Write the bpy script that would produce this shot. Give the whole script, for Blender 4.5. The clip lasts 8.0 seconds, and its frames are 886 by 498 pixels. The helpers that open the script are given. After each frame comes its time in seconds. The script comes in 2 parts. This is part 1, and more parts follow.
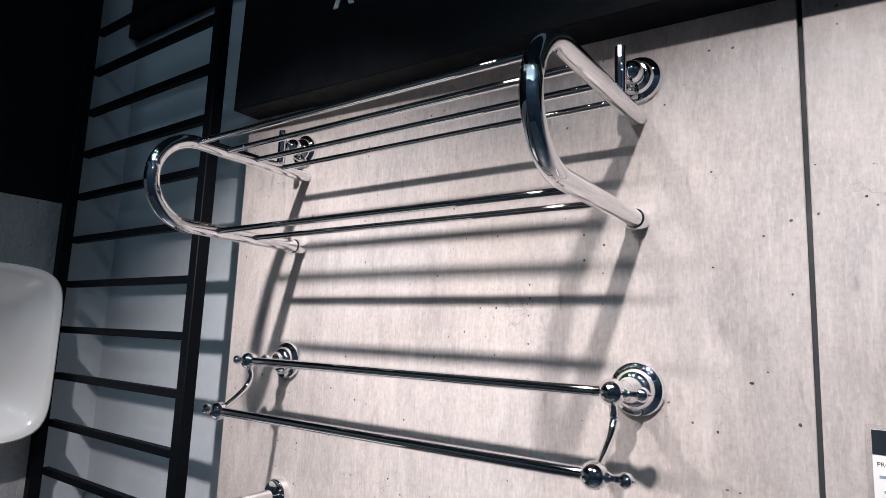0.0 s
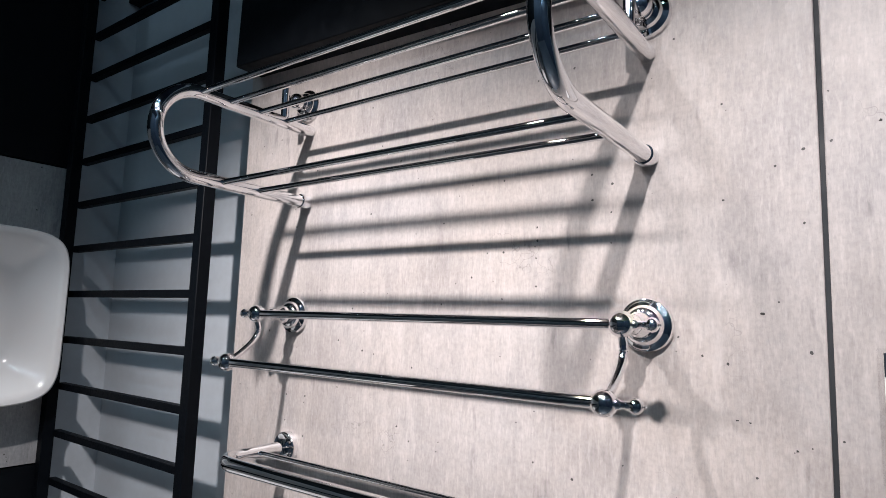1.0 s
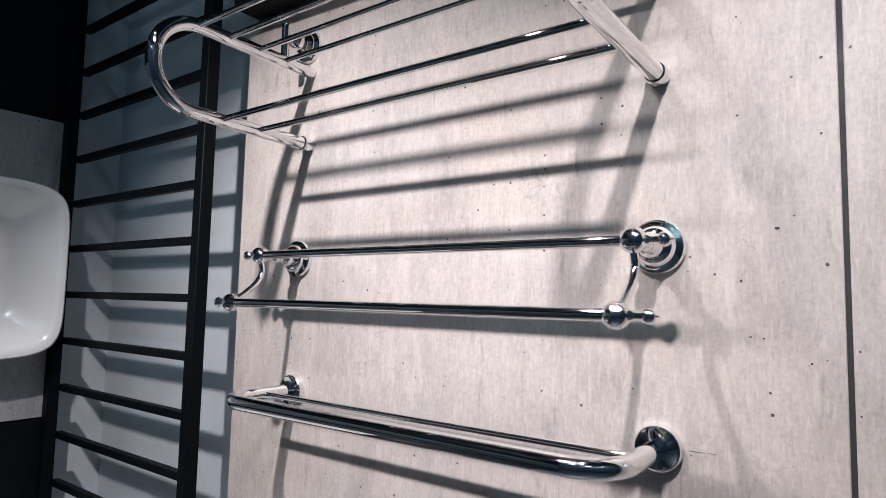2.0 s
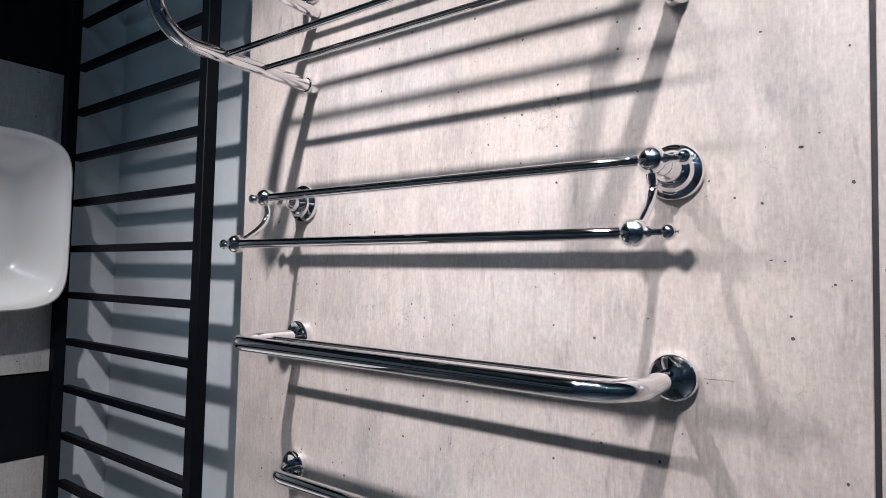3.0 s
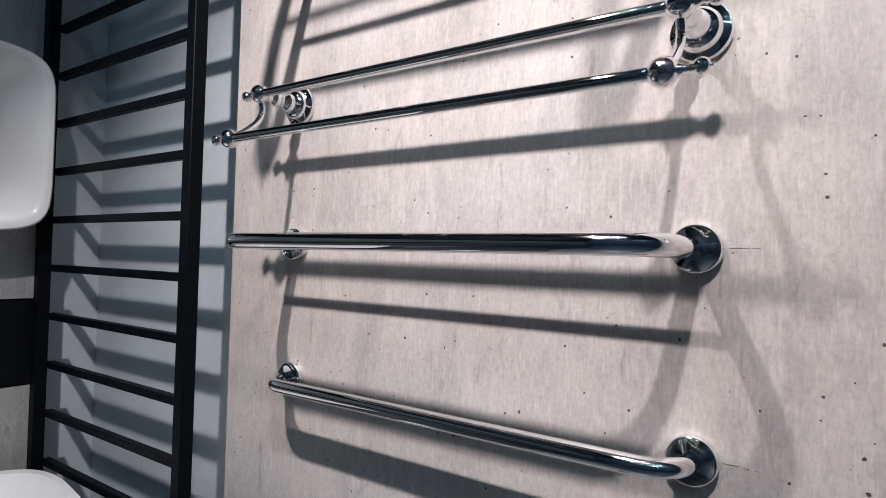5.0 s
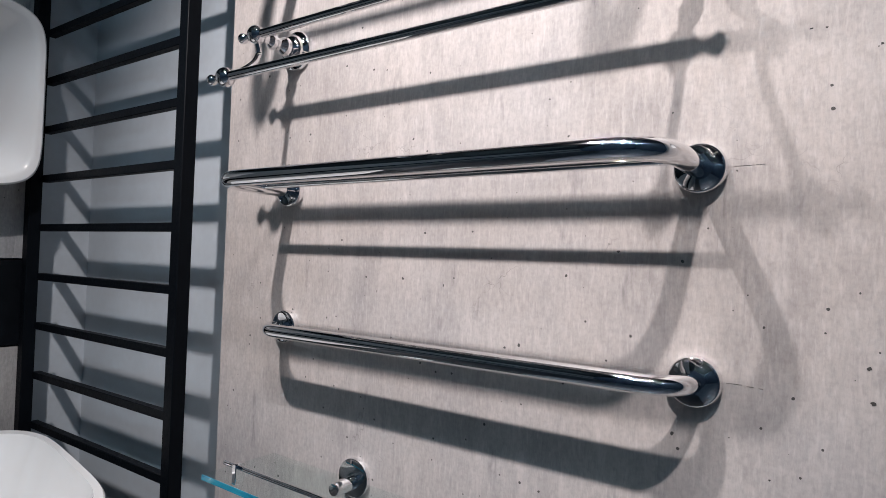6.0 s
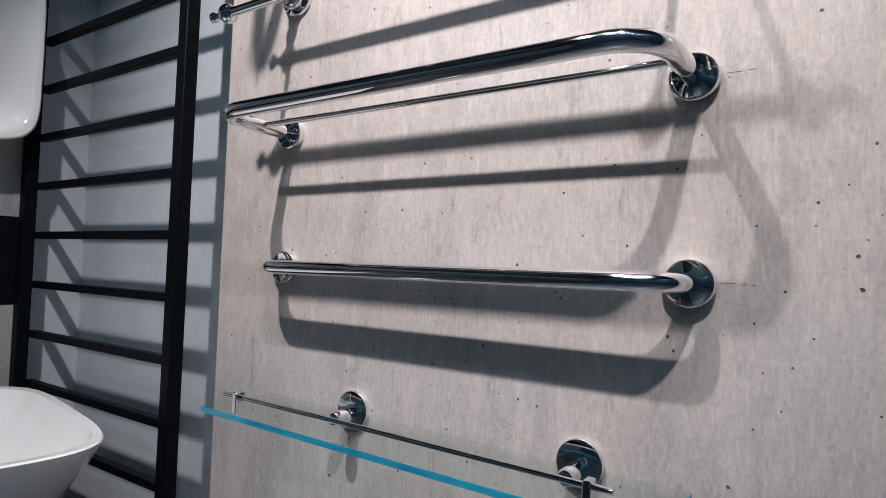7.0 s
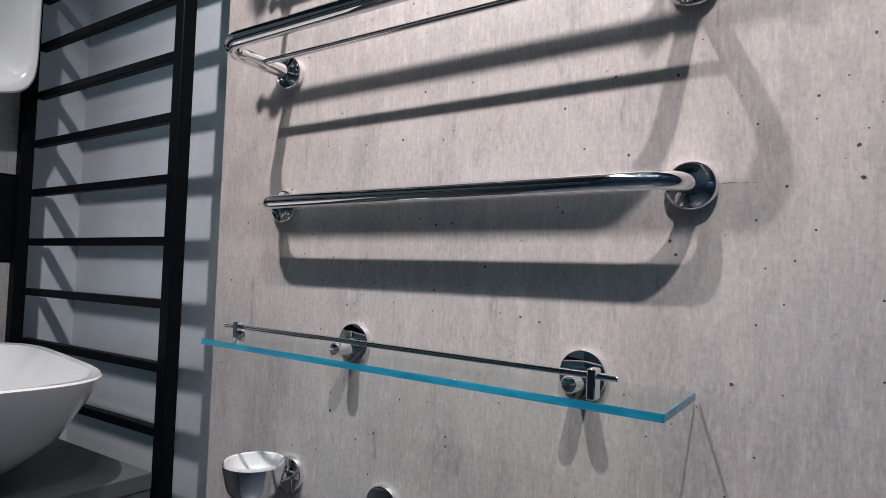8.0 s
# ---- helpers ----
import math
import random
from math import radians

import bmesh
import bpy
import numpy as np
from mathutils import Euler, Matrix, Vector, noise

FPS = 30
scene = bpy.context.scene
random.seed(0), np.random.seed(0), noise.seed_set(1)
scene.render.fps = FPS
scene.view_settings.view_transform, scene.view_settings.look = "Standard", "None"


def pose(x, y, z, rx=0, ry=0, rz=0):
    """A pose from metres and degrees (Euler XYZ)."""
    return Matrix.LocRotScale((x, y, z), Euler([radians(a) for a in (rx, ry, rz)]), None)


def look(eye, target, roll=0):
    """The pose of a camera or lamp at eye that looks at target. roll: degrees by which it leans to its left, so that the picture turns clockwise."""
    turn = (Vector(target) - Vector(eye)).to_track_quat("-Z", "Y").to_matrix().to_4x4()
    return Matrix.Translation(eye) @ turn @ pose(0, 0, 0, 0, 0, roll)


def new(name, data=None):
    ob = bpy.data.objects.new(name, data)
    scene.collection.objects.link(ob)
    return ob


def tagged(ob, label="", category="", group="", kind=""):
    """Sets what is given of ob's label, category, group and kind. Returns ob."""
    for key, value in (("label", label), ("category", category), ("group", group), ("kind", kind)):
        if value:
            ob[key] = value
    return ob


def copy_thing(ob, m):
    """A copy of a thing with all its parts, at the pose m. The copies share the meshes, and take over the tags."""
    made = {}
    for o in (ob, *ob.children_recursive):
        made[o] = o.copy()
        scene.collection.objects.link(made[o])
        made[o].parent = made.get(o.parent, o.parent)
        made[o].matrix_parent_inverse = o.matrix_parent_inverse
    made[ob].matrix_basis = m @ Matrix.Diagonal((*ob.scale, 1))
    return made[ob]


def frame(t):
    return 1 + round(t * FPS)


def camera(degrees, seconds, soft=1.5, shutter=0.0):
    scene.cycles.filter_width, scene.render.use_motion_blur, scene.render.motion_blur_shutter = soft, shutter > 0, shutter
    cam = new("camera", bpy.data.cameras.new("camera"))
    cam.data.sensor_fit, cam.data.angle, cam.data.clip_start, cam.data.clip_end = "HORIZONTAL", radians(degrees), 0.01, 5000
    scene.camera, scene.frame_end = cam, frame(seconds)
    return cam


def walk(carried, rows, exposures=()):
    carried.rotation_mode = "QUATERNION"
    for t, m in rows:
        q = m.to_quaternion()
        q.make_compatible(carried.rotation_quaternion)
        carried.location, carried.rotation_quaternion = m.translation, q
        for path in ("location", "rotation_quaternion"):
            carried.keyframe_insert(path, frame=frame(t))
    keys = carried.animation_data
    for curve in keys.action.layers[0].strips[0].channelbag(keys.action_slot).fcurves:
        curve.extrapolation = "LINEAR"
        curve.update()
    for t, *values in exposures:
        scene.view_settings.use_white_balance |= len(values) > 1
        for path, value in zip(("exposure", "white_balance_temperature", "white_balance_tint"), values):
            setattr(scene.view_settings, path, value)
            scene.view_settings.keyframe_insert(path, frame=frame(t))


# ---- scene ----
cam = camera(72.3, 8.0, 0.9)
PATH = [
    (0, (0.019, -0.008, 1.734), (-1.14, 1.596, 2.023), 2.3),
    (0.5, (0.017, -0.002, 1.709), (-1.15, 1.601, 1.974), 2.0),
    (1, (0.011, 0.001, 1.682), (-1.162, 1.603, 1.919), 1.8),
    (1.5, (0.005, 0.006, 1.655), (-1.169, 1.61, 1.873), 1.7),
    (2, (-0.005, 0.013, 1.62), (-1.182, 1.621, 1.789), 1.3),
    (3.5, (-0.029, 0.032, 1.542), (-1.218, 1.638, 1.628), 1.4),
    (4, (-0.036, 0.037, 1.517), (-1.216, 1.65, 1.592), 1.4),
    (4.5, (-0.049, 0.047, 1.483), (-1.225, 1.664, 1.525), 1.5),
    (6, (-0.074, 0.059, 1.366), (-1.217, 1.7, 1.404), 2.0),
    (6.5, (-0.073, 0.049, 1.314), (-1.204, 1.698, 1.362), 2.2),
    (7, (-0.073, 0.047, 1.26), (-1.194, 1.702, 1.329), 2.1),
    (7.5, (-0.078, 0.047, 1.213), (-1.191, 1.707, 1.264), 2.0),
    (8, (-0.079, 0.047, 1.156), (-1.186, 1.711, 1.244), 1.9),
]
walk(cam, [(t, look(eye, target, roll)) for t, eye, target, roll in PATH])

# ---- light ----
world = bpy.data.worlds.new("world")
world.use_nodes = True
bg = world.node_tree.nodes["Background"]
bg.inputs[0].default_value = (0.10, 0.16, 0.24, 1)
bg.inputs[1].default_value = 0.02
scene.world = world


def spot(name, place, target, watts, degrees, colour, blend=0.6, radius=0.03):
    data = bpy.data.lights.new(name, "SPOT")
    data.energy, data.spot_size, data.spot_blend, data.color, data.shadow_soft_size = watts, radians(degrees), blend, colour, radius
    ob = new(name, data)
    ob.matrix_world = look(place, target)
    return ob


WARM = (1.0, 0.918, 0.915)
LAMP_Y, LAMP_Z = -0.007, 2.41
SPOTS = (
    ("spot_right", (-0.03, LAMP_Y, LAMP_Z), (0.04, 0.70, 1.04), 73, 92),
    ("spot_middle", (-0.40, LAMP_Y, LAMP_Z), (-0.36, 0.70, 1.00), 14, 92),
    ("spot_left", (-0.63, LAMP_Y, LAMP_Z), (-0.84, 0.70, 1.18), 91, 88),
)
for name, place, target, watts, degrees in SPOTS:
    spot(name, place, target, watts, degrees, WARM, 1.0, 0.018)


# ---- materials ----
def material(name):
    m = bpy.data.materials.new(name)
    m.use_nodes = True
    return m, m.node_tree.nodes, m.node_tree.links, m.node_tree.nodes["Principled BSDF"]


def coords(nodes, links, scale=(1, 1, 1)):
    tc = nodes.new("ShaderNodeTexCoord")
    mp = nodes.new("ShaderNodeMapping")
    mp.inputs["Scale"].default_value = scale
    links.new(tc.outputs["Object"], mp.inputs["Vector"])
    return mp.outputs["Vector"]


def noise_tex(nodes, links, vec, scale, detail=4, rough=0.55):
    n = nodes.new("ShaderNodeTexNoise")
    n.inputs["Scale"].default_value = scale
    n.inputs["Detail"].default_value = detail
    n.inputs["Roughness"].default_value = rough
    links.new(vec, n.inputs["Vector"])
    return n.outputs["Fac"]


def ramp(nodes, links, fac, stops):
    r = nodes.new("ShaderNodeValToRGB")
    while len(r.color_ramp.elements) < len(stops):
        r.color_ramp.elements.new(0.5)
    for e, (p, c) in zip(r.color_ramp.elements, stops):
        e.position, e.color = p, (*c, 1) if len(c) == 3 else c
    links.new(fac, r.inputs["Fac"])
    return r.outputs["Color"]


def mix(nodes, links, a, b, fac, mode="MIX"):
    n = nodes.new("ShaderNodeMix")
    n.data_type, n.blend_type = "RGBA", mode
    for sock, v in ((n.inputs[0], fac), (n.inputs[6], a), (n.inputs[7], b)):
        if isinstance(v, (int, float)):
            sock.default_value = v
        elif isinstance(v, tuple):
            sock.default_value = (*v, 1)
        else:
            links.new(v, sock)
    return n.outputs[2]


def bump(nodes, links, bsdf, height, strength, distance=0.002):
    b = nodes.new("ShaderNodeBump")
    b.inputs["Strength"].default_value, b.inputs["Distance"].default_value = strength, distance
    links.new(height, b.inputs["Height"])
    links.new(b.outputs["Normal"], bsdf.inputs["Normal"])


def concrete(name, light, mid, dark, offset=0.0):
    m, N, L, B = material(name)
    tc = N.new("ShaderNodeTexCoord")
    mp = N.new("ShaderNodeMapping")
    mp.inputs["Location"].default_value = (offset, offset, offset)
    L.new(tc.outputs["Object"], mp.inputs["Vector"])
    vec = mp.outputs["Vector"]
    st = N.new("ShaderNodeMapping")
    st.inputs["Scale"].default_value = (1, 1, 0.2)
    L.new(vec, st.inputs["Vector"])
    streak = noise_tex(N, L, st.outputs["Vector"], 80, 6, 0.72)
    cloud = noise_tex(N, L, vec, 4.5, 5, 0.6)
    fine = noise_tex(N, L, vec, 170, 3, 0.6)
    base = ramp(N, L, cloud, [(0.30, mid), (0.58, light)])
    base = mix(N, L, base, ramp(N, L, streak, [(0.36, dark), (0.5, mid), (0.66, light)]), 0.26)
    # warm and cool drifts across the sheet
    drift = noise_tex(N, L, vec, 2.1, 3, 0.5)
    base = mix(N, L, base, ramp(N, L, drift, [(0.36, (0.93, 0.96, 0.99)), (0.60, (1.0, 0.965, 0.93))]), 0.8, "MULTIPLY")
    thread = noise_tex(N, L, st.outputs["Vector"], 330, 4, 0.7)
    base = mix(N, L, base, ramp(N, L, thread, [(0.34, (0.70, 0.71, 0.73)), (0.52, (1, 1, 1))]), 0.42, "MULTIPLY")
    base = mix(N, L, base, ramp(N, L, fine, [(0.36, (0.62, 0.62, 0.64)), (0.58, (1, 1, 1))]), 0.3, "MULTIPLY")
    # broad grey stains, drawn out downwards
    low = N.new("ShaderNodeMapping")
    low.inputs["Scale"].default_value = (1, 1, 0.42)
    L.new(vec, low.inputs["Vector"])
    stain = noise_tex(N, L, low.outputs["Vector"], 11.0, 6, 0.68)
    base = mix(N, L, base, ramp(N, L, stain, [(0.36, (0.72, 0.73, 0.75)), (0.54, (1, 1, 1))]), 0.62, "MULTIPLY")
    # dark narrow smudges, few and upright
    smudge = noise_tex(N, L, st.outputs["Vector"], 46, 3, 0.6)
    base = mix(N, L, base, ramp(N, L, smudge, [(0.27, (0.55, 0.55, 0.57)), (0.36, (1, 1, 1))]), 0.6, "MULTIPLY")
    # pale flecks and brushed dashes left by the form
    pale = tuple(min(1, c * 1.25) for c in light)
    blotch = noise_tex(N, L, st.outputs["Vector"], 34, 5, 0.75)
    base = mix(N, L, base, pale, ramp(N, L, blotch, [(0.54, (0, 0, 0)), (0.72, (0.4, 0.4, 0.4))]))
    dash = noise_tex(N, L, st.outputs["Vector"], 260, 3, 0.6)
    base = mix(N, L, base, pale, ramp(N, L, dash, [(0.52, (0, 0, 0)), (0.70, (0.34, 0.34, 0.34))]))
    # small air holes, in two sizes
    cut = N.new("ShaderNodeSeparateXYZ")
    L.new(vec, cut.inputs[0])
    across = N.new("ShaderNodeMath")
    L.new(cut.outputs[0], across.inputs[0])
    L.new(cut.outputs[1], across.inputs[1])
    flat = N.new("ShaderNodeCombineXYZ")
    L.new(across.outputs[0], flat.inputs[0])
    L.new(cut.outputs[2], flat.inputs[1])

    def holes(scale, power, reach):
        v = N.new("ShaderNodeTexVoronoi")
        v.voronoi_dimensions = "2D"
        v.inputs["Scale"].default_value = scale
        L.new(flat.outputs[0], v.inputs["Vector"])
        sep = N.new("ShaderNodeSeparateColor")
        L.new(v.outputs["Color"], sep.inputs[0])
        size = N.new("ShaderNodeMath")
        size.operation, size.inputs[1].default_value = "POWER", power
        L.new(sep.outputs[0], size.inputs[0])
        lim = N.new("ShaderNodeMath")
        lim.operation, lim.inputs[1].default_value = "MULTIPLY", reach
        L.new(size.outputs[0], lim.inputs[0])
        wob = N.new("ShaderNodeMath")
        wob.operation, wob.inputs[1].default_value = "MULTIPLY_ADD", reach * 0.9
        L.new(noise_tex(N, L, vec, 260, 2), wob.inputs[0])
        L.new(v.outputs["Distance"], wob.inputs[2])
        pit = N.new("ShaderNodeMath")
        pit.operation = "LESS_THAN"
        L.new(wob.outputs[0], pit.inputs[0])
        L.new(lim.outputs[0], pit.inputs[1])
        return pit.outputs[0]

    pits = N.new("ShaderNodeMath")
    pits.operation = "MAXIMUM"
    L.new(holes(17, 2.6, 0.062), pits.inputs[0])
    L.new(holes(40, 3.6, 0.12), pits.inputs[1])
    # hairline marks
    cr = N.new("ShaderNodeTexVoronoi")
    cr.feature = "DISTANCE_TO_EDGE"
    cr.inputs["Scale"].default_value = 34
    warp = N.new("ShaderNodeMix")
    warp.data_type = "RGBA"
    warp.inputs[0].default_value = 0.05
    L.new(vec, warp.inputs[6])
    nz = N.new("ShaderNodeTexNoise")
    nz.inputs["Scale"].default_value = 40
    L.new(vec, nz.inputs["Vector"])
    L.new(nz.outputs["Color"], warp.inputs[7])
    L.new(warp.outputs[2], cr.inputs["Vector"])
    line = ramp(N, L, cr.outputs["Distance"], [(0.0, (1, 1, 1)), (0.022, (0, 0, 0))])
    where = ramp(N, L, noise_tex(N, L, vec, 7.0, 2), [(0.64, (0, 0, 0)), (0.70, (0.5, 0.5, 0.5))])
    base = mix(N, L, base, tuple(c * 0.35 for c in dark), mix(N, L, line, where, 1.0, "MULTIPLY"))
    base = mix(N, L, base, tuple(c * 0.22 for c in dark), pits.outputs[0])
    L.new(base, B.inputs["Base Color"])
    L.new(ramp(N, L, streak, [(0.3, (0.42, 0.42, 0.42)), (0.7, (0.6, 0.6, 0.6))]), B.inputs["Roughness"])
    bump(N, L, B, streak, 0.25, 0.001)
    return m


def plain(name, colour, rough=0.5, metal=0.0, vary=0.15, scale=30, relief=0.05, coat=0.0, shine=0.5):
    m, N, L, B = material(name)
    vec = coords(N, L)
    n = noise_tex(N, L, vec, scale, 4)
    big = noise_tex(N, L, vec, scale * 0.12, 3)
    lo = tuple(c * (1 - vary) for c in colour)
    hi = tuple(min(1, c * (1 + vary)) for c in colour)
    a = ramp(N, L, n, [(0.35, lo), (0.65, hi)])
    b = ramp(N, L, big, [(0.35, lo), (0.65, hi)])
    L.new(mix(N, L, a, b, 0.5), B.inputs["Base Color"])
    B.inputs["Metallic"].default_value = metal
    L.new(ramp(N, L, n, [(0.3, (rough * 0.8,) * 3), (0.7, (min(1, rough * 1.2),) * 3)]), B.inputs["Roughness"])
    B.inputs["Coat Weight"].default_value = coat
    B.inputs["Specular IOR Level"].default_value = shine
    if relief:
        bump(N, L, B, n, relief, 0.001)
    return m


M_CONC = concrete("concrete_panel", (0.50, 0.465, 0.45), (0.40, 0.375, 0.365), (0.26, 0.25, 0.248))
M_CONC_DARK = concrete("concrete_panel_grey", (0.36, 0.36, 0.36), (0.30, 0.30, 0.30), (0.22, 0.22, 0.22), 3.7)
M_PAINT = plain("painted_wall", (0.44, 0.485, 0.525), 0.6, vary=0.06, scale=60, relief=0.1)
M_BLACK = plain("black_panel", (0.003, 0.0042, 0.006), 0.5, vary=0.2, scale=40, relief=0.03, shine=0.1)
M_POWDER = plain("black_powder_coat", (0.0022, 0.0034, 0.0052), 0.5, vary=0.2, scale=220, relief=0.08, shine=0.07)
M_DARKROOM = plain("dark_room", (0.035, 0.05, 0.075), 0.7, vary=0.2, scale=8, relief=0.0)
M_FLOOR = plain("showroom_floor", (0.12, 0.14, 0.17), 0.35, vary=0.15, scale=6, relief=0.0)
M_FARWALL = plain("showroom_wall", (0.08, 0.11, 0.16), 0.6, vary=0.2, scale=5, relief=0.0)
M_CHROME = plain("chrome", (0.84, 0.84, 0.85), 0.025, 1.0, vary=0.02, scale=9, relief=0.0)
M_CERAMIC = plain("white_ceramic", (0.70, 0.71, 0.71), 0.12, vary=0.02, scale=10, relief=0.0, coat=0.6)
M_COUNTER = plain("grey_counter", (0.075, 0.08, 0.088), 0.45, vary=0.2, scale=25, relief=0.05)
M_CARD = plain("white_card", (0.78, 0.78, 0.77), 0.5, vary=0.02, scale=40, relief=0.0)
M_INK = plain("black_print", (0.012, 0.018, 0.025), 0.4, vary=0.1, scale=40, relief=0.0)
M_PEN = plain("blue_pen", (0.25, 0.30, 0.45), 0.5, vary=0.1, scale=40, relief=0.0)
M_WHITE = plain("white_letter", (0.85, 0.85, 0.85), 0.4, vary=0.02, scale=40, relief=0.0)
M_PIT = plain("air_hole_lining", (0.045, 0.043, 0.042), 0.9, vary=0.3, scale=600, relief=0.0)
M_GAP = plain("joint_shadow_strip", (0.03, 0.035, 0.04), 0.8, vary=0.1, scale=40, relief=0.0)


def clear_pane(name, tint):
    """Clear sheet: see-through, with more gloss at a slant."""
    m, N, L, B = material(name)
    N.remove(B)
    see, gloss, mx = N.new("ShaderNodeBsdfTransparent"), N.new("ShaderNodeBsdfGlossy"), N.new("ShaderNodeMixShader")
    face, steep, share = N.new("ShaderNodeLayerWeight"), N.new("ShaderNodeMath"), N.new("ShaderNodeMath")
    see.inputs[0].default_value = (*tint, 1)
    gloss.inputs["Roughness"].default_value = 0.01
    face.inputs["Blend"].default_value = 0.5
    steep.operation, steep.inputs[1].default_value = "POWER", 4.0
    share.operation, share.inputs[1].default_value, share.inputs[2].default_value = "MULTIPLY_ADD", 0.30, 0.012
    for a, b in ((face.outputs["Facing"], steep.inputs[0]), (steep.outputs[0], share.inputs[0]), (share.outputs[0], mx.inputs[0]), (see.outputs[0], mx.inputs[1]), (gloss.outputs[0], mx.inputs[2]), (mx.outputs[0], N["Material Output"].inputs[0])):
        L.new(a, b)
    return m


M_GLASS = clear_pane("clear_glass", (0.955, 0.985, 0.98))
M_ACRYL = clear_pane("clear_acrylic", (0.97, 0.97, 0.97))
M_EDGE, N, L, B = material("glass_edge_teal")
L.new(ramp(N, L, noise_tex(N, L, coords(N, L, (1, 6, 6)), 12, 3), [(0.35, (0.015, 0.24, 0.40)), (0.65, (0.04, 0.44, 0.62))]), B.inputs["Base Color"])
B.inputs["Transmission Weight"].default_value = 0.35
B.inputs["Roughness"].default_value = 0.12
M_LAMP, N, L, B = material("lamp_glow")
B.inputs["Emission Color"].default_value = (0.56, 0.81, 1.0, 1)
B.inputs["Emission Strength"].default_value = 330.0


# ---- mesh helpers ----
def thing(name, label, category, place=(0, 0, 0), group="", kind=""):
    ob = new(name)
    ob.empty_display_size = 0.02
    ob.location = place
    return tagged(ob, label, category, group, kind)


def mesh_of(name, bm, mat, smooth=True):
    me = bpy.data.meshes.new(name)
    bmesh.ops.recalc_face_normals(bm, faces=bm.faces)
    bm.to_mesh(me)
    bm.free()
    me.materials.append(mat)
    if smooth:
        me.shade_smooth()
        me.set_sharp_from_angle(angle=radians(38))
    return me


def part(name, bm, mat, parent=None, label="", smooth=True):
    ob = new(name, mesh_of(name, bm, mat, smooth))
    ob.parent = parent
    if label:
        tagged(ob, label)
    return ob


def box(x0, x1, y0, y1, z0, z1, bevel=0.0, segments=2):
    bm = bmesh.new()
    bmesh.ops.create_cube(bm, size=1)
    for v in bm.verts:
        v.co = Vector(((x0 + x1) / 2 + v.co.x * (x1 - x0), (y0 + y1) / 2 + v.co.y * (y1 - y0), (z0 + z1) / 2 + v.co.z * (z1 - z0)))
    if bevel:
        bmesh.ops.bevel(bm, geom=bm.edges[:], offset=bevel, segments=segments, profile=0.6, affect="EDGES")
    return bm


def rings(loops, cap=True):
    """Skin a row of closed loops of equal length."""
    bm = bmesh.new()
    made = [[bm.verts.new(p) for p in lp] for lp in loops]
    n = len(made[0])
    for a, b in zip(made, made[1:]):
        for i in range(n):
            bm.faces.new((a[i], a[(i + 1) % n], b[(i + 1) % n], b[i]))
    if cap:
        bm.faces.new(made[0])
        bm.faces.new(made[-1])
    return bm


def tube(points, radius, sides=20):
    pts = [Vector(p) for p in points]
    up = Vector((0.13, 0.21, 0.97)).normalized()
    loops = []
    for i, p in enumerate(pts):
        d = (pts[min(i + 1, len(pts) - 1)] - pts[max(i - 1, 0)]).normalized()
        u = d.cross(up)
        if u.length < 0.05:
            u = d.cross(Vector((1, 0, 0)))
        u.normalize()
        if loops and u.dot(last) < 0:
            u = -u
        last = u
        w = d.cross(u)
        r = radius[i] if isinstance(radius, (list, tuple)) else radius
        loops.append([p + (u * math.cos(a) + w * math.sin(a)) * r for a in (2 * math.pi * k / sides for k in range(sides))])
    return rings(loops)


def lathe(profile, origin, axis, sides=40):
    """profile: rows of (distance along the axis, radius)."""
    d = Vector(axis).normalized()
    u = d.cross(Vector((0, 0, 1)) if abs(d.z) < 0.9 else Vector((1, 0, 0))).normalized()
    w = d.cross(u)
    o = Vector(origin)
    return rings([[o + d * h + (u * math.cos(a) + w * math.sin(a)) * max(r, 1e-4) for a in (2 * math.pi * k / sides for k in range(sides))] for h, r in profile])


def arc(centre, r, a0, a1, n, e1, e2):
    c, e1, e2 = Vector(centre), Vector(e1), Vector(e2)
    return [c + e1 * (r * math.cos(radians(a0 + (a1 - a0) * i / n))) + e2 * (r * math.sin(radians(a0 + (a1 - a0) * i / n))) for i in range(n + 1)]


def ball_profile(r, n=14, start=0.0):
    return [(start + r - r * math.cos(math.pi * i / n), r * math.sin(math.pi * i / n)) for i in range(n + 1)]


W = 0.70          # face of the concrete panels
BACK = 0.77       # painted wall behind them
XL, XR = -0.81, -0.21

# ---- room ----
for name, b, mat in (
    ("floor", (-1.73, 3.0, -3.2, 0.9, -0.1, 0.0), M_FLOOR),
    ("ceiling", (-1.73, 3.0, -3.2, 0.9, 3.8, 3.9), M_DARKROOM),
    ("wall_north", (-1.73, 3.0, BACK, BACK + 0.12, 0.0, 3.8), M_PAINT),
    ("wall_south", (-1.73, 3.0, -3.2, -3.1, 0.0, 3.8), M_FARWALL),
    ("wall_east", (2.9, 3.0, -3.1, BACK, 0.0, 3.8), M_FARWALL),
    ("wall_west", (-1.73, -1.61, -3.1, BACK, 0.0, 3.8), M_PAINT),
):
    tagged(part(name, box(*b), mat), "", "", "", "structure")
north, west = bpy.data.objects["wall_north"], bpy.data.objects["wall_west"]
tagged(north, "pale painted wall behind the concrete panels", "wall")
tagged(west, "painted side wall clad with grey and black panels", "wall")
for name, label in (("floor", "grey showroom floor"), ("ceiling", "black showroom ceiling"), ("wall_south", "dark far wall of the showroom"), ("wall_east", "dark side wall of the showroom")):
    tagged(bpy.data.objects[name], label, name.split("_")[0])

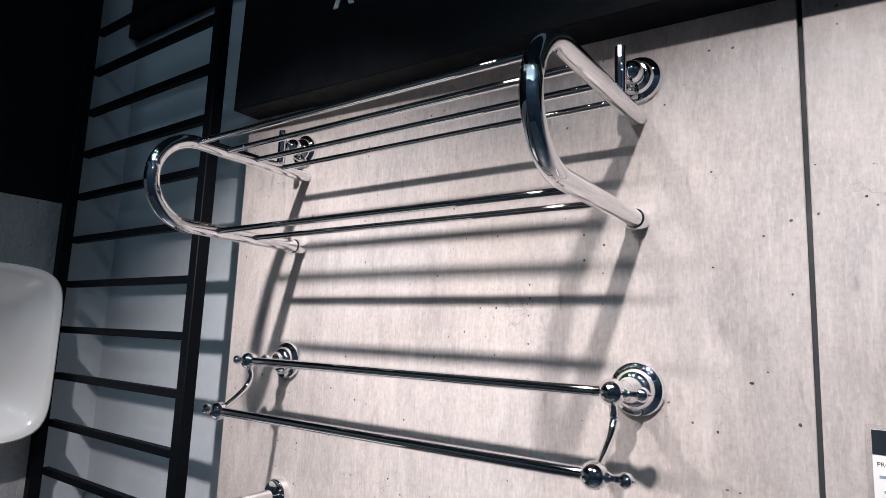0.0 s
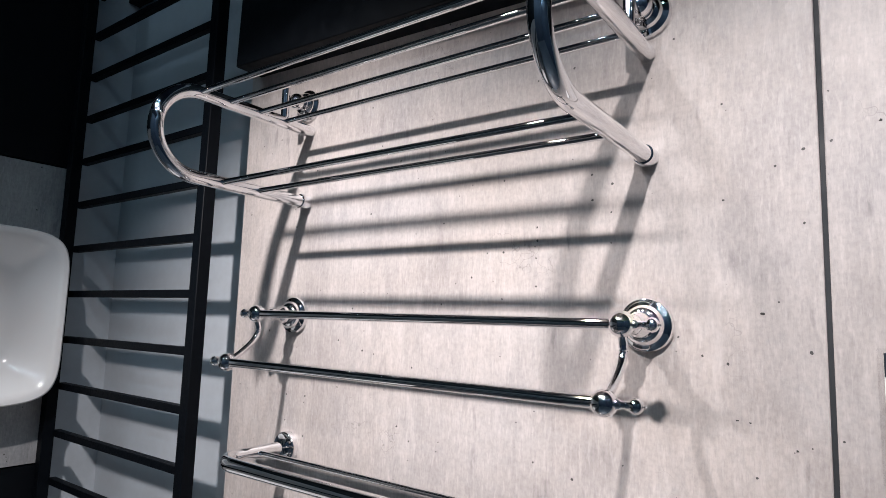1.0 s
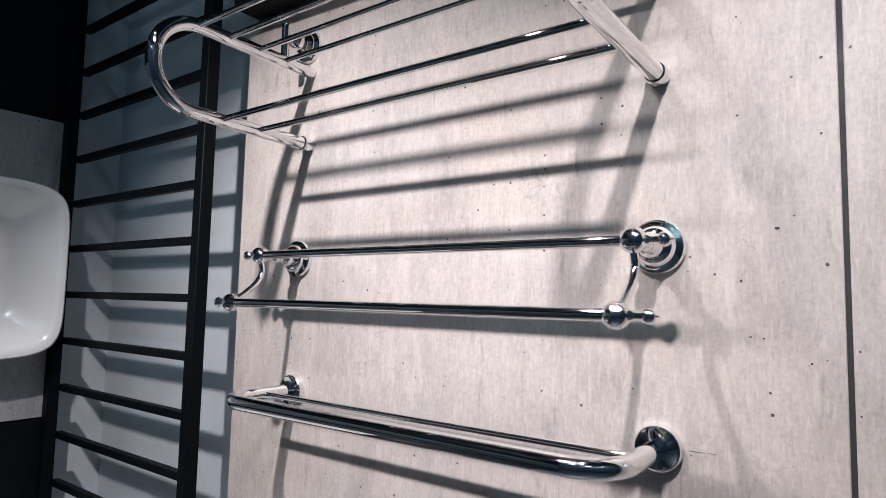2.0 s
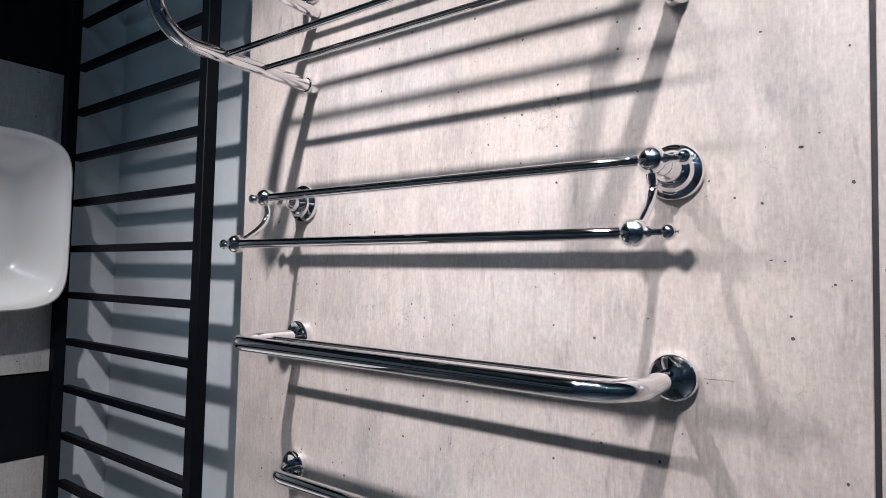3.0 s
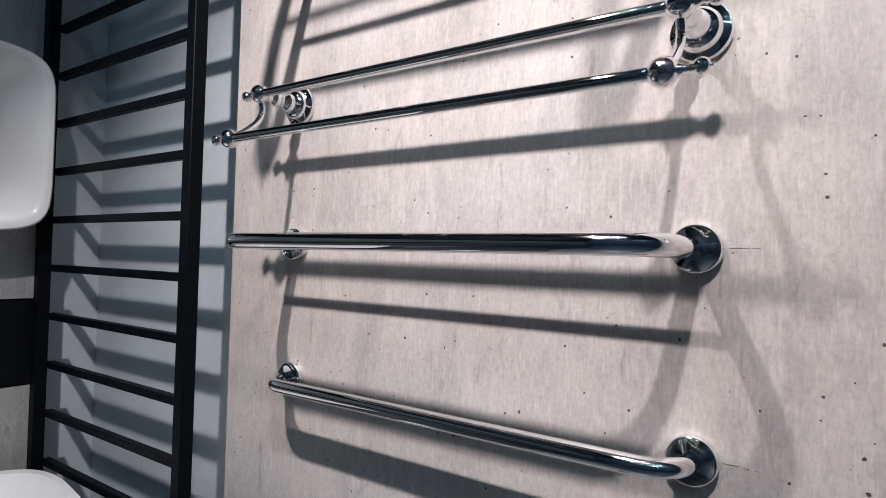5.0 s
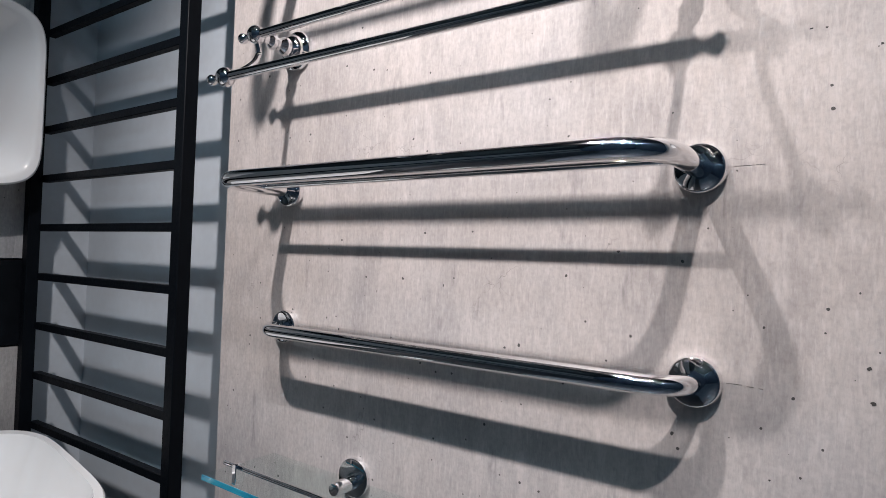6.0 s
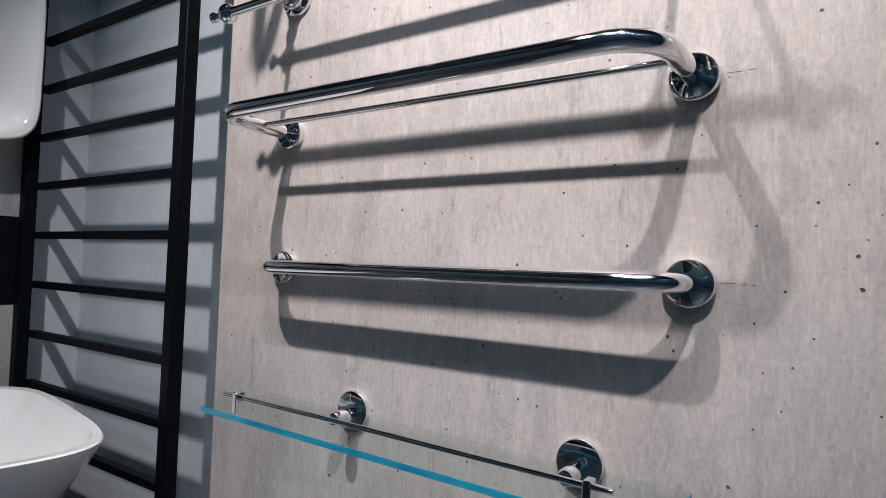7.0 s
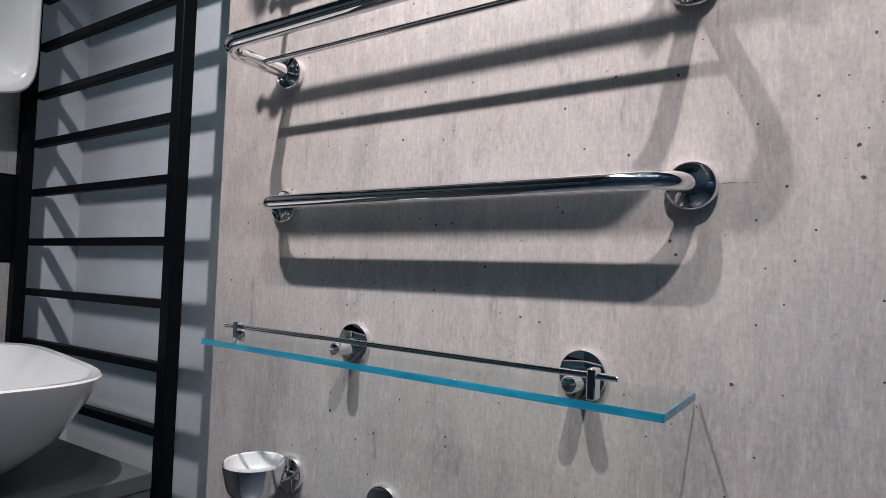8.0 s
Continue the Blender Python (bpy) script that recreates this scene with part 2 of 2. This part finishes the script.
part("concrete_panel", box(-0.978, -0.0365, W, BACK + 0.001, 0.0, 2.6, 0.0012, 1), M_CONC, north, "warm grey concrete panel with small air holes")
part("concrete_panel", box(-0.0315, 1.30, W, BACK + 0.001, 0.0, 2.6, 0.0012, 1), M_CONC, north, "warm grey concrete panel with small air holes")
part("joint_strip", box(-0.0366, -0.0314, 0.710, BACK + 0.001, 0.0, 2.6), M_GAP, north)
part("bulkhead", box(-1.608, -0.980, 0.740, BACK + 0.001, 2.51, 3.7), M_BLACK, north, "black bulkhead above the painted niche wall")

# fine scratches beside two wall plates
for x0, x1, z, dz in ((-0.180, -0.164, 1.4672, 0.00025), (-0.161, -0.153, 1.4676, 0.0002), (-0.182, -0.168, 1.2572, 0.00025), (-0.164, -0.158, 1.2565, 0.0002), (-0.154, -0.150, 1.2560, 0.0002)):
    part("scratch", box(x0, x1, W - 0.0003, W + 0.0002, z, z + dz), M_PIT, north, "thin dark scratch")


def chip(x, z, w, h, seed):
    """A small ragged air hole in the panel face: a shallow dark-lined patch."""
    rnd = random.Random(seed)
    edge = [(x + w * math.cos(a) * f, z + h * math.sin(a) * f) for a, f in ((2 * math.pi * k / 11, rnd.uniform(0.55, 1.15)) for k in range(11))]
    part("air_hole", rings([[(px, W + 0.0004, pz) for px, pz in edge], [(px, W - 0.0003, pz) for px, pz in edge]]), M_PIT, north, "dark ragged air hole")


CHIPS = ((-0.092, 1.700, 3.4, 2.6), (-0.118, 1.590, 2.6, 1.2), (-0.106, 1.589, 1.6, 1.4), (-0.065, 1.567, 2.2, 1.8), (-0.069, 1.286, 3.2, 3.0),
         (-0.066, 1.256, 3.4, 2.4), (-0.518, 1.334, 1.0, 3.6), (-0.165, 1.343, 1.4, 1.6), (-0.448, 1.371, 1.8, 1.2), (-0.569, 1.208, 1.4, 1.2),
         (-0.143, 1.173, 1.6, 1.6), (-0.618, 0.937, 2.6, 2.4), (-0.499, 1.516, 1.4, 1.6), (-0.63, 1.320, 0.9, 2.4), (0.015, 1.887, 2.6, 2.0))
for n, (x, z, w, h) in enumerate(CHIPS):
    chip(x, z, w / 1450, h / 1450, n)

PX = -1.545
for z0, z1, mat, label in ((0.0, 1.153, M_CONC_DARK, "grey concrete panel"), (1.156, 1.336, M_BLACK, "black band panel"), (1.339, 2.013, M_CONC_DARK, "grey concrete panel"), (2.016, 3.78, M_BLACK, "black upper panel")):
    part("panel", box(-1.611, PX, -3.0, 0.612, z0, z1, 0.001, 1), mat, west, label)

part("edge_trim", box(-1.6095, -1.5395, 0.6125, 0.626, 0.0, 3.78, 0.001, 1), M_BLACK, west, "black upright trim at the panel edge")

# downlights in the ceiling, as the chrome mirrors them
for x, y in [(-1.1 + 0.95 * i, -2.6 + 0.85 * j) for i in range(5) for j in range(3)]:
    d = thing("downlight", "black twin recessed ceiling downlight, switched on", "ceiling light", (x, y, 3.8), "downlights")
    part("frame", box(-0.085, 0.085, -0.042, 0.042, -0.008, 0.0, 0.002, 1), M_POWDER, d)
    for dx in (-0.040, 0.040):
        part("lens", box(dx - 0.017, dx + 0.017, -0.017, 0.017, -0.0125, -0.0085, 0.001, 1), M_LAMP, d, "glowing square lamp lens")

# track with three spotlight heads that light the panel
tk = thing("lighting_track", "black lighting track hung from the ceiling on two rods", "lighting track", (-0.33, LAMP_Y - 0.05, 2.52))
part("rail", box(-0.60, 0.60, -0.017, 0.017, 0.0, 0.030, 0.002, 1), M_POWDER, tk)
for x in (-0.45, 0.45):
    part("rod", tube([(x, 0, 0.030), (x, 0, 0.6), (x, 0, 1.28)], 0.004, 10), M_POWDER, tk)
for name, place, target, watts, degrees in SPOTS:
    p, aim = Vector(place), (Vector(target) - Vector(place)).normalized()
    hs = thing("spotlight", "small black cylindrical spotlight head on the track", "spotlight", (0, 0, 0), "spotlights on the track")
    part("housing", lathe([(-0.022, 0.031), (-0.024, 0.033), (-0.075, 0.033), (-0.085, 0.026), (-0.088, 0.010)], p, aim, 28), M_POWDER, hs)
    part("neck", tube([p - aim * 0.080, p - aim * 0.086 + Vector((0, 0, 0.015)), (p.x, LAMP_Y - 0.05, 2.521)], 0.006, 12), M_POWDER, hs)

# ---- black header sign ----
hd = thing("header_sign", "black header sign board with white lettering above the rails", "sign", (-0.949, W, 2.140))
hd.matrix_basis = pose(-0.949, W, 2.140, 0, 1.7, 0)
part("box", box(0, 2.1, -0.059, -0.0005, 0, 0.5, 0.0015, 1), M_BLACK, hd)
for x, lean in ((0.257, 0.38), (0.293, -0.38)):
    bm = box(-0.0048, 0.0048, -0.0625, -0.0591, 0, 0.05, 0.0005, 1)
    for v in bm.verts:
        v.co = Vector((x + v.co.x + lean * v.co.z, v.co.y, 0.134 + v.co.z))
    part("letter_stroke", bm, M_WHITE, hd, "white raised letter stroke")

# ---- black ladder grille ----
gr = thing("ladder_grille", "black powder-coated steel ladder grille standing before the wall", "partition", (-1.261, 0.632, 0.0))
for x, y in ((-0.266, -0.016), (0.262, 0.0)):
    part("post", box(x - 0.012, x + 0.012, y - 0.012, y + 0.012, 0.0, 2.6, 0.0012, 1), M_POWDER, gr)
rung = mesh_of("rung", box(-0.2539, 0.2499, -0.0075, 0.0075, -0.0075, 0.0075, 0.001, 1), M_POWDER)
for k in range(-13, 11):
    ob = new("rung", rung)
    ob.parent, ob.location = gr, (0, 0, 1.406 + 0.104 * k)

# ---- flanged wall fittings ----


def flange(parent, x, z, r=0.0255, deep=0.011):
    """A polished round wall plate with a dished mirror face and a rounded rim."""
    return part("flange", lathe([(-0.0005, r), (deep * 0.6, r), (deep * 0.82, r - 0.0006), (deep * 0.95, r - 0.0014), (deep, r - 0.0024), (deep * 0.90, r - 0.0034), (deep * 0.52, 0.0105), (deep * 0.5, 0.006)], (x, W, z), (0, -1, 0), 56), M_CHROME, parent)


def u_rail(label, z, fl, fr, r, bend, thin=None):
    """fl, fr: the bar's distance line at its two ends."""
    t = thing("towel_rail", label, "towel rail", (0, 0, 0), "towel rails on the panel")
    for x in (XL, XR):
        flange(t, x, z)

    def front(x):
        return fl + (fr - fl) * (x - XL) / (XR - XL)

    pts = [(XL, W - 0.003, z), (XL, W - 0.012, z)]
    if fl + bend < W - 0.02:
        pts.append((XL, (W + fl + bend) / 2, z))
    pts += arc((XL + bend, fl + bend, z), bend, 180, 270, 14, (1, 0, 0), (0, 1, 0))
    pts += [(XL + bend + (XR - XL - 2 * bend) * i / 8, front(XL + bend + (XR - XL - 2 * bend) * i / 8), z) for i in range(1, 8)]
    pts += arc((XR - bend, fr + bend, z), bend, 270, 360, 14, (1, 0, 0), (0, 1, 0))
    if fr + bend < W - 0.02:
        pts.append((XR, (W + fr + bend) / 2, z))
    pts += [(XR, W - 0.012, z), (XR, W - 0.003, z)]
    part("bar", tube(pts, r, 28), M_CHROME, t)
    if thin:
        part("inner_bar", tube([(XL + r * 0.6, thin, z), (-0.51, thin, z), (XR - r * 0.6, thin, z)], 0.0042, 16), M_CHROME, t, "thin inner chrome bar")
    return t


u_rail("chrome U-shaped towel rail with a thin inner bar", 1.466, 0.560, 0.560, 0.0108, 0.050, 0.638)
u_rail("chrome U-shaped single towel rail on round wall plates", 1.2555, 0.643, 0.643, 0.0100, 0.040)

# ---- double towel rail with ball ends ----
dr = thing("double_towel_rail", "classic chrome double towel rail with ball ends and curved arms", "towel rail", (0, 0, 0), "towel rails on the panel")
Z1, Z2 = 1.685, 1.610
ENDS = ((XL, -1, -0.807, 0.618, -0.807, 0.569), (XR, 1, -0.210, 0.618, -0.210, 0.569))
for x, s, xa, Y1, xb, Y2 in ENDS:
    fl = part("rosette", lathe([(-0.0005, 0.031), (0.004, 0.031), (0.007, 0.0295), (0.009, 0.025), (0.011, 0.0225), (0.017, 0.0215), (0.020, 0.019), (0.022, 0.0165), (0.023, 0.014)], (x, W, Z1), (0, -1, 0), 48), M_CHROME, dr, "stepped round wall rosette")
    part("neck", lathe([(0.020, 0.013), (0.028, 0.0145), (0.033, 0.0135), (0.037, 0.010), (0.043, 0.0085), (0.047, 0.0105), (0.051, 0.0115), (0.056, 0.0105), (0.060, 0.0075), (0.064, 0.0068), (0.078, 0.0068)], (x, W, Z1), (0, -1, 0), 32), M_CHROME, fl)
    for xk, y, z, rb in ((xa, Y1, Z1, 0.0140), (xb, Y2, Z2, 0.0135)):
        kn = part("ball", lathe(ball_profile(rb, 16, -rb), (xk, y, z), (s, 0, 0), 32), M_CHROME, dr)
        e = rb - 0.001
        part("finial", lathe([(e - 0.002, 0.0058), (e + 0.003, 0.0052), (e + 0.005, 0.0036), (e + 0.008, 0.0036), (e + 0.0095, 0.0052), (e + 0.011, 0.0036)] + [(e + 0.0105 + 0.0075 - 0.0075 * math.cos(a), 0.0078 * math.sin(a)) for a in (0.5, 0.9, 1.3, 1.7, 2.1, 2.5, 2.8, 3.1)] + [(e + 0.0275, 0.0022), (e + 0.0285, 0.0005)], (xk, y, z), (s, 0, 0), 28), M_CHROME, kn)
    drop = (Y1 - Y2)
    arm = [Vector((xa + (xb - xa) * f, Y1 + dy * 0.12 - drop * g, Z1 - h)) for f, dy, g, h in ((0, 0, 0, 0.008), (0.2, 0.05, 0.02, 0.025), (0.5, 0.04, 0.16, 0.042), (0.7, 0.01, 0.46, 0.058), (0.9, 0, 0.80, 0.070), (1, 0, 0.97, 0.075))]
    fine_pts = []
    for i in range(len(arm) - 1):
        p0, p1, p2, p3 = arm[max(i - 1, 0)], arm[i], arm[i + 1], arm[min(i + 2, len(arm) - 1)]
        for k in range(5):
            f = k / 5
            fine_pts.append(0.5 * (2 * p1 + (p2 - p0) * f + (2 * p0 - 5 * p1 + 4 * p2 - p3) * f * f + (3 * p1 - p0 - 3 * p2 + p3) * f ** 3))
    part("arm", tube(fine_pts + [arm[-1]], 0.0048, 16), M_CHROME, dr, "curved chrome arm")
for name, k, z in (("upper_bar", 2, Z1), ("lower_bar", 4, Z2)):
    p, q = Vector((ENDS[0][k] + 0.008, ENDS[0][k + 1], z)), Vector((ENDS[1][k] - 0.008, ENDS[1][k + 1], z))
    part(name, tube([p, (p + q) / 2, q], 0.0065, 20), M_CHROME, dr)

# ---- towel rack with looped ends ----
rk = thing("towel_rack", "large chrome towel rack with looped tube ends and slender bars", "towel rack", (0, 0, 0), "towel rails on the panel")
ZT, ZB, RT = 2.007, 1.880, 0.0105
RX, RY = (-0.797, -0.207), 0.484
for x in RX:
    pts = [(x, W - 0.001, ZT), (x, W - 0.04, ZT), (x, 0.60, ZT), (x, RY + 0.02, ZT)]
    pts += arc((x, RY, (ZT + ZB) / 2), (ZT - ZB) / 2, 90, 270, 28, (0, 1, 0), (0, 0, 1))
    pts += [(x, 0.62, ZB), (x, W - 0.03, ZB), (x, W - 0.001, ZB)]
    lp = part("loop", tube(pts, RT, 26), M_CHROME, rk, "looped chrome end tube")
    part("sleeve", lathe([(-0.0005, 0.0128), (0.016, 0.0128), (0.018, 0.0118), (0.018, 0.010)], (x, W, ZB), (0, -1, 0), 30), M_CHROME, lp)
for y, z in ((0.482, ZT), (0.531, ZT), (0.585, ZT), (0.638, ZT), (0.527, ZB), (0.594, ZB)):
    part("bar", tube([(RX[0], y, z), (-0.5, y, z), (RX[1], y, z)], 0.0045, 14), M_CHROME, rk)

# ---- robe hooks behind the rack ----
hk = thing("robe_hook", "small chrome robe hook with an upright peg on a round plate", "robe hook", (0, W, 2.055), "robe hooks above the rack")
base = part("plate", lathe([(-0.0005, 0.029), (0.004, 0.029), (0.007, 0.0275), (0.010, 0.021), (0.016, 0.0195), (0.019, 0.016)], (0, 0, 0), (0, -1, 0), 44), M_CHROME, hk)
part("knob", lathe(ball_profile(0.0145, 14, 0.014), (0, 0, 0), (0, -1, 0), 30), M_CHROME, base)
part("peg", lathe([(-0.034, 0.0055), (-0.033, 0.0070), (0.024, 0.0070), (0.025, 0.0055)], (-0.006, -0.049, 0), (0, 0, 1), 24), M_CHROME, hk, "upright chrome peg")
hk.matrix_basis = pose(-0.206, W, 2.055)
copy_thing(hk, pose(-0.805, W, 2.055))

# ---- glass shelf, hung a little out of level ----
sh = thing("glass_shelf", "clear glass shelf with teal edges and a chrome guard rail", "shelf", (-0.51, W, 1.060))
sh.matrix_basis = pose(-0.5135, W, 1.0455, 0, 0.9, 0)
GX, GF, GB = 0.3095, -0.130, -0.006
glass = part("glass_pane", box(-GX, GX, GF, GB, 0, 0.008, 0.0004, 1), M_GLASS, sh)
part("front_edge", box(-GX - 0.0006, GX + 0.0006, GF - 0.0012, GF - 0.0002, 0.0003, 0.0077), M_EDGE, glass, "teal polished front edge")
part("end_edge", box(GX + 0.0002, GX + 0.0012, GF, GB, 0.0003, 0.0077), M_EDGE, glass, "teal polished end edge")
for x in (-0.143, 0.193):
    f = part("plate", lathe([(-0.0005, 0.027), (0.0055, 0.027), (0.0066, 0.0264), (0.007, 0.0254), (0.007, 0.006)], (x, 0, 0.010), (0, -1, 0), 44), M_CHROME, sh)
    part("clamp", lathe([(0.002, 0.010), (0.040, 0.010), (0.044, 0.008), (0.045, 0.004)], (x, 0, 0.004), (0, -1, 0), 28), M_CHROME, f, "chrome clamp holding the glass")
part("guard_rail", tube([(-0.277, GF + 0.012, 0.029), (0, GF + 0.012, 0.029), (0.268, GF + 0.012, 0.029)], 0.0032, 16), M_CHROME, sh)
for x in (-0.246, 0.246):
    part("rail_post", box(x - 0.004, x + 0.004, GF + 0.003, GF + 0.018, 0.0082, 0.036, 0.001, 1), M_CHROME, sh, "flat chrome rail post")

# ---- ceramic bowl in a chrome holder ----
cp = thing("soap_bowl_holder", "white ceramic bowl in a chrome wall holder", "soap dish", (-0.783, 0.637, 0.8055))
part("bowl", lathe([(0.036, 0.012), (0.040, 0.030), (0.056, 0.0395), (0.076, 0.0425), (0.0785, 0.0415), (0.077, 0.0395), (0.062, 0.036), (0.052, 0.028), (0.048, 0.014), (0.047, 0.004)], (0, 0, 0), (0, 0, 1), 48), M_CERAMIC, cp, "white ceramic bowl")
part("cup_shell", lathe([(-0.03, 0.028), (0.028, 0.0285), (0.031, 0.0320), (0.040, 0.0375), (0.054, 0.0410), (0.070, 0.0442), (0.0745, 0.0445), (0.0745, 0.0436), (0.070, 0.0432), (0.050, 0.0390), (0.036, 0.0300), (0.032, 0.006)], (0, 0, 0), (0, 0, 1), 44), M_CHROME, cp, "chrome holder shell")
a = part("wall_plate", lathe([(-0.0005, 0.0265), (0.006, 0.0265), (0.0075, 0.0257), (0.008, 0.0245), (0.008, 0.006)], (0.008, 0.063, 0.0455), (0, -1, 0), 44), M_CHROME, cp)
part("stem", tube([(0.008, 0.062, 0.0455), (0.006, 0.05, 0.0455), (0.003, 0.034, 0.0455)], 0.0085, 20), M_CHROME, a)

tp = thing("round_hook", "round chrome wall hook below the glass shelf", "hook", (-0.595, W, 0.846))
part("plate", lathe([(-0.0005, 0.0265), (0.006, 0.0265), (0.0075, 0.0257), (0.008, 0.0245), (0.008, 0.006)], (0, 0, 0), (0, -1, 0), 44), M_CHROME, tp)
part("stem", tube([(0, -0.003, 0), (0, -0.03, 0), (0, -0.042, -0.006), (0, -0.047, -0.018)], 0.009, 20), M_CHROME, tp)

# ---- product card ----
cd = thing("product_card", "white printed product card in a clear holder on the wall", "sign", (0.0065, W, 1.5675))
part("holder", box(-0.0045, 0.150, -0.0035, -0.0006, -0.020, 0.1025, 0.0006, 1), M_ACRYL, cd, "clear acrylic holder")
part("card", box(0.0005, 0.146, -0.0046, -0.0038, -0.016, 0.0985), M_CARD, cd)
part("heading_block", box(0.0006, 0.146, -0.0052, -0.0047, 0.0765, 0.0984), M_INK, cd, "black printed heading block")
tx = bpy.data.curves.new("caption", "FONT")
tx.body, tx.size, tx.extrude = "PRODUCT", 0.0056, 0.0001
to = new("caption", tx)
bpy.context.view_layer.update()
cap = new("caption", bpy.data.meshes.new_from_object(to))
bpy.data.objects.remove(to)
cap.data.materials.clear()
cap.data.materials.append(M_INK)
cap.parent, cap.matrix_basis = cd, pose(0.0035, -0.0048, 0.066, 90, 0, 0)
for x0, x1, z in ((0.005, 0.030, 0.056), (0.033, 0.060, 0.0555), (0.008, 0.045, 0.043), (0.05, 0.085, 0.0425)):
    part("pen_mark", box(x0, x1, -0.0051, -0.0047, z, z + 0.0022), M_PEN, cd, "blue handwritten line")


# ---- wash basins and counter ----
def super_ring(a, b, n, z, count=72):
    out = []
    for k in range(count):
        t = 2 * math.pi * k / count
        c, s = math.cos(t), math.sin(t)
        out.append((a * math.copysign(abs(c) ** (2 / n), c), b * math.copysign(abs(s) ** (2 / n), s), z))
    return out


def basin_body(a, b, h, rows):
    return rings([super_ring(a * fa, b * fb, n, h * fz) for fa, fb, n, fz in rows])


HUNG = ((0.70, 0.75, 5, 0.0), (0.80, 0.84, 5, 0.12), (0.95, 0.96, 6, 0.55), (0.992, 0.993, 6.5, 0.88), (1.0, 1.0, 6.5, 0.96), (0.985, 0.988, 6.5, 1.0), (0.945, 0.962, 6, 1.0), (0.915, 0.942, 6, 0.965), (0.89, 0.925, 6, 0.90), (0.66, 0.76, 5, 0.22), (0.61, 0.72, 5, 0.15), (0.54, 0.66, 4.5, 0.12), (0.1, 0.1, 2, 0.11))
b1 = thing("wash_basin", "white rectangular ceramic basin hung upright on the panel wall", "wash basin", (PX, 0.337, 1.666), "wash basins")
part("bowl", basin_body(0.187, 0.265, 0.090, HUNG), M_CERAMIC, b1)
part("drain", lathe([(0.0095, 0.021), (0.0125, 0.021), (0.0135, 0.017), (0.0115, 0.012)], (0, 0, 0), (0, 0, 1), 32), M_CHROME, b1, "chrome drain ring")
b1.matrix_basis = pose(PX, 0.337, 1.666, 0, 90, 0)

ct = thing("basin_counter", "plain grey counter under the white vessel basin", "counter", (0, 0, 0))
part("top", box(-1.543, -0.992, -1.6, 0.611, 0.804, 0.830, 0.0015, 1), M_COUNTER, ct)
part("body", box(-1.543, -0.9935, -1.6, 0.6095, 0.0, 0.803), M_COUNTER, ct)

VESSEL = ((0.42, 0.42, 3, 0.0), (0.50, 0.50, 3, 0.04), (0.64, 0.64, 3.1, 0.15), (0.82, 0.83, 3.5, 0.42), (0.945, 0.945, 4, 0.76), (0.99, 0.99, 4.4, 0.93), (1.0, 1.0, 4.4, 0.985), (0.99, 0.99, 4.4, 1.0), (0.93, 0.94, 4.4, 0.99), (0.90, 0.92, 4.2, 0.86), (0.70, 0.75, 3.6, 0.42), (0.45, 0.5, 3, 0.20), (0.08, 0.08, 2, 0.16))
b2 = thing("vessel_basin", "white ceramic vessel basin standing on the grey counter", "wash basin", (-1.248, 0.374, 0.830), "wash basins")
b2.rotation_euler.z = radians(-10)
part("bowl", basin_body(0.29, 0.21, 0.164, VESSEL), M_CERAMIC, b2)
part("drain", lathe([(0.019, 0.021), (0.0225, 0.021), (0.0235, 0.017), (0.0215, 0.012)], (0, 0, 0), (0, 0, 1), 32), M_CHROME, b2, "chrome drain ring")
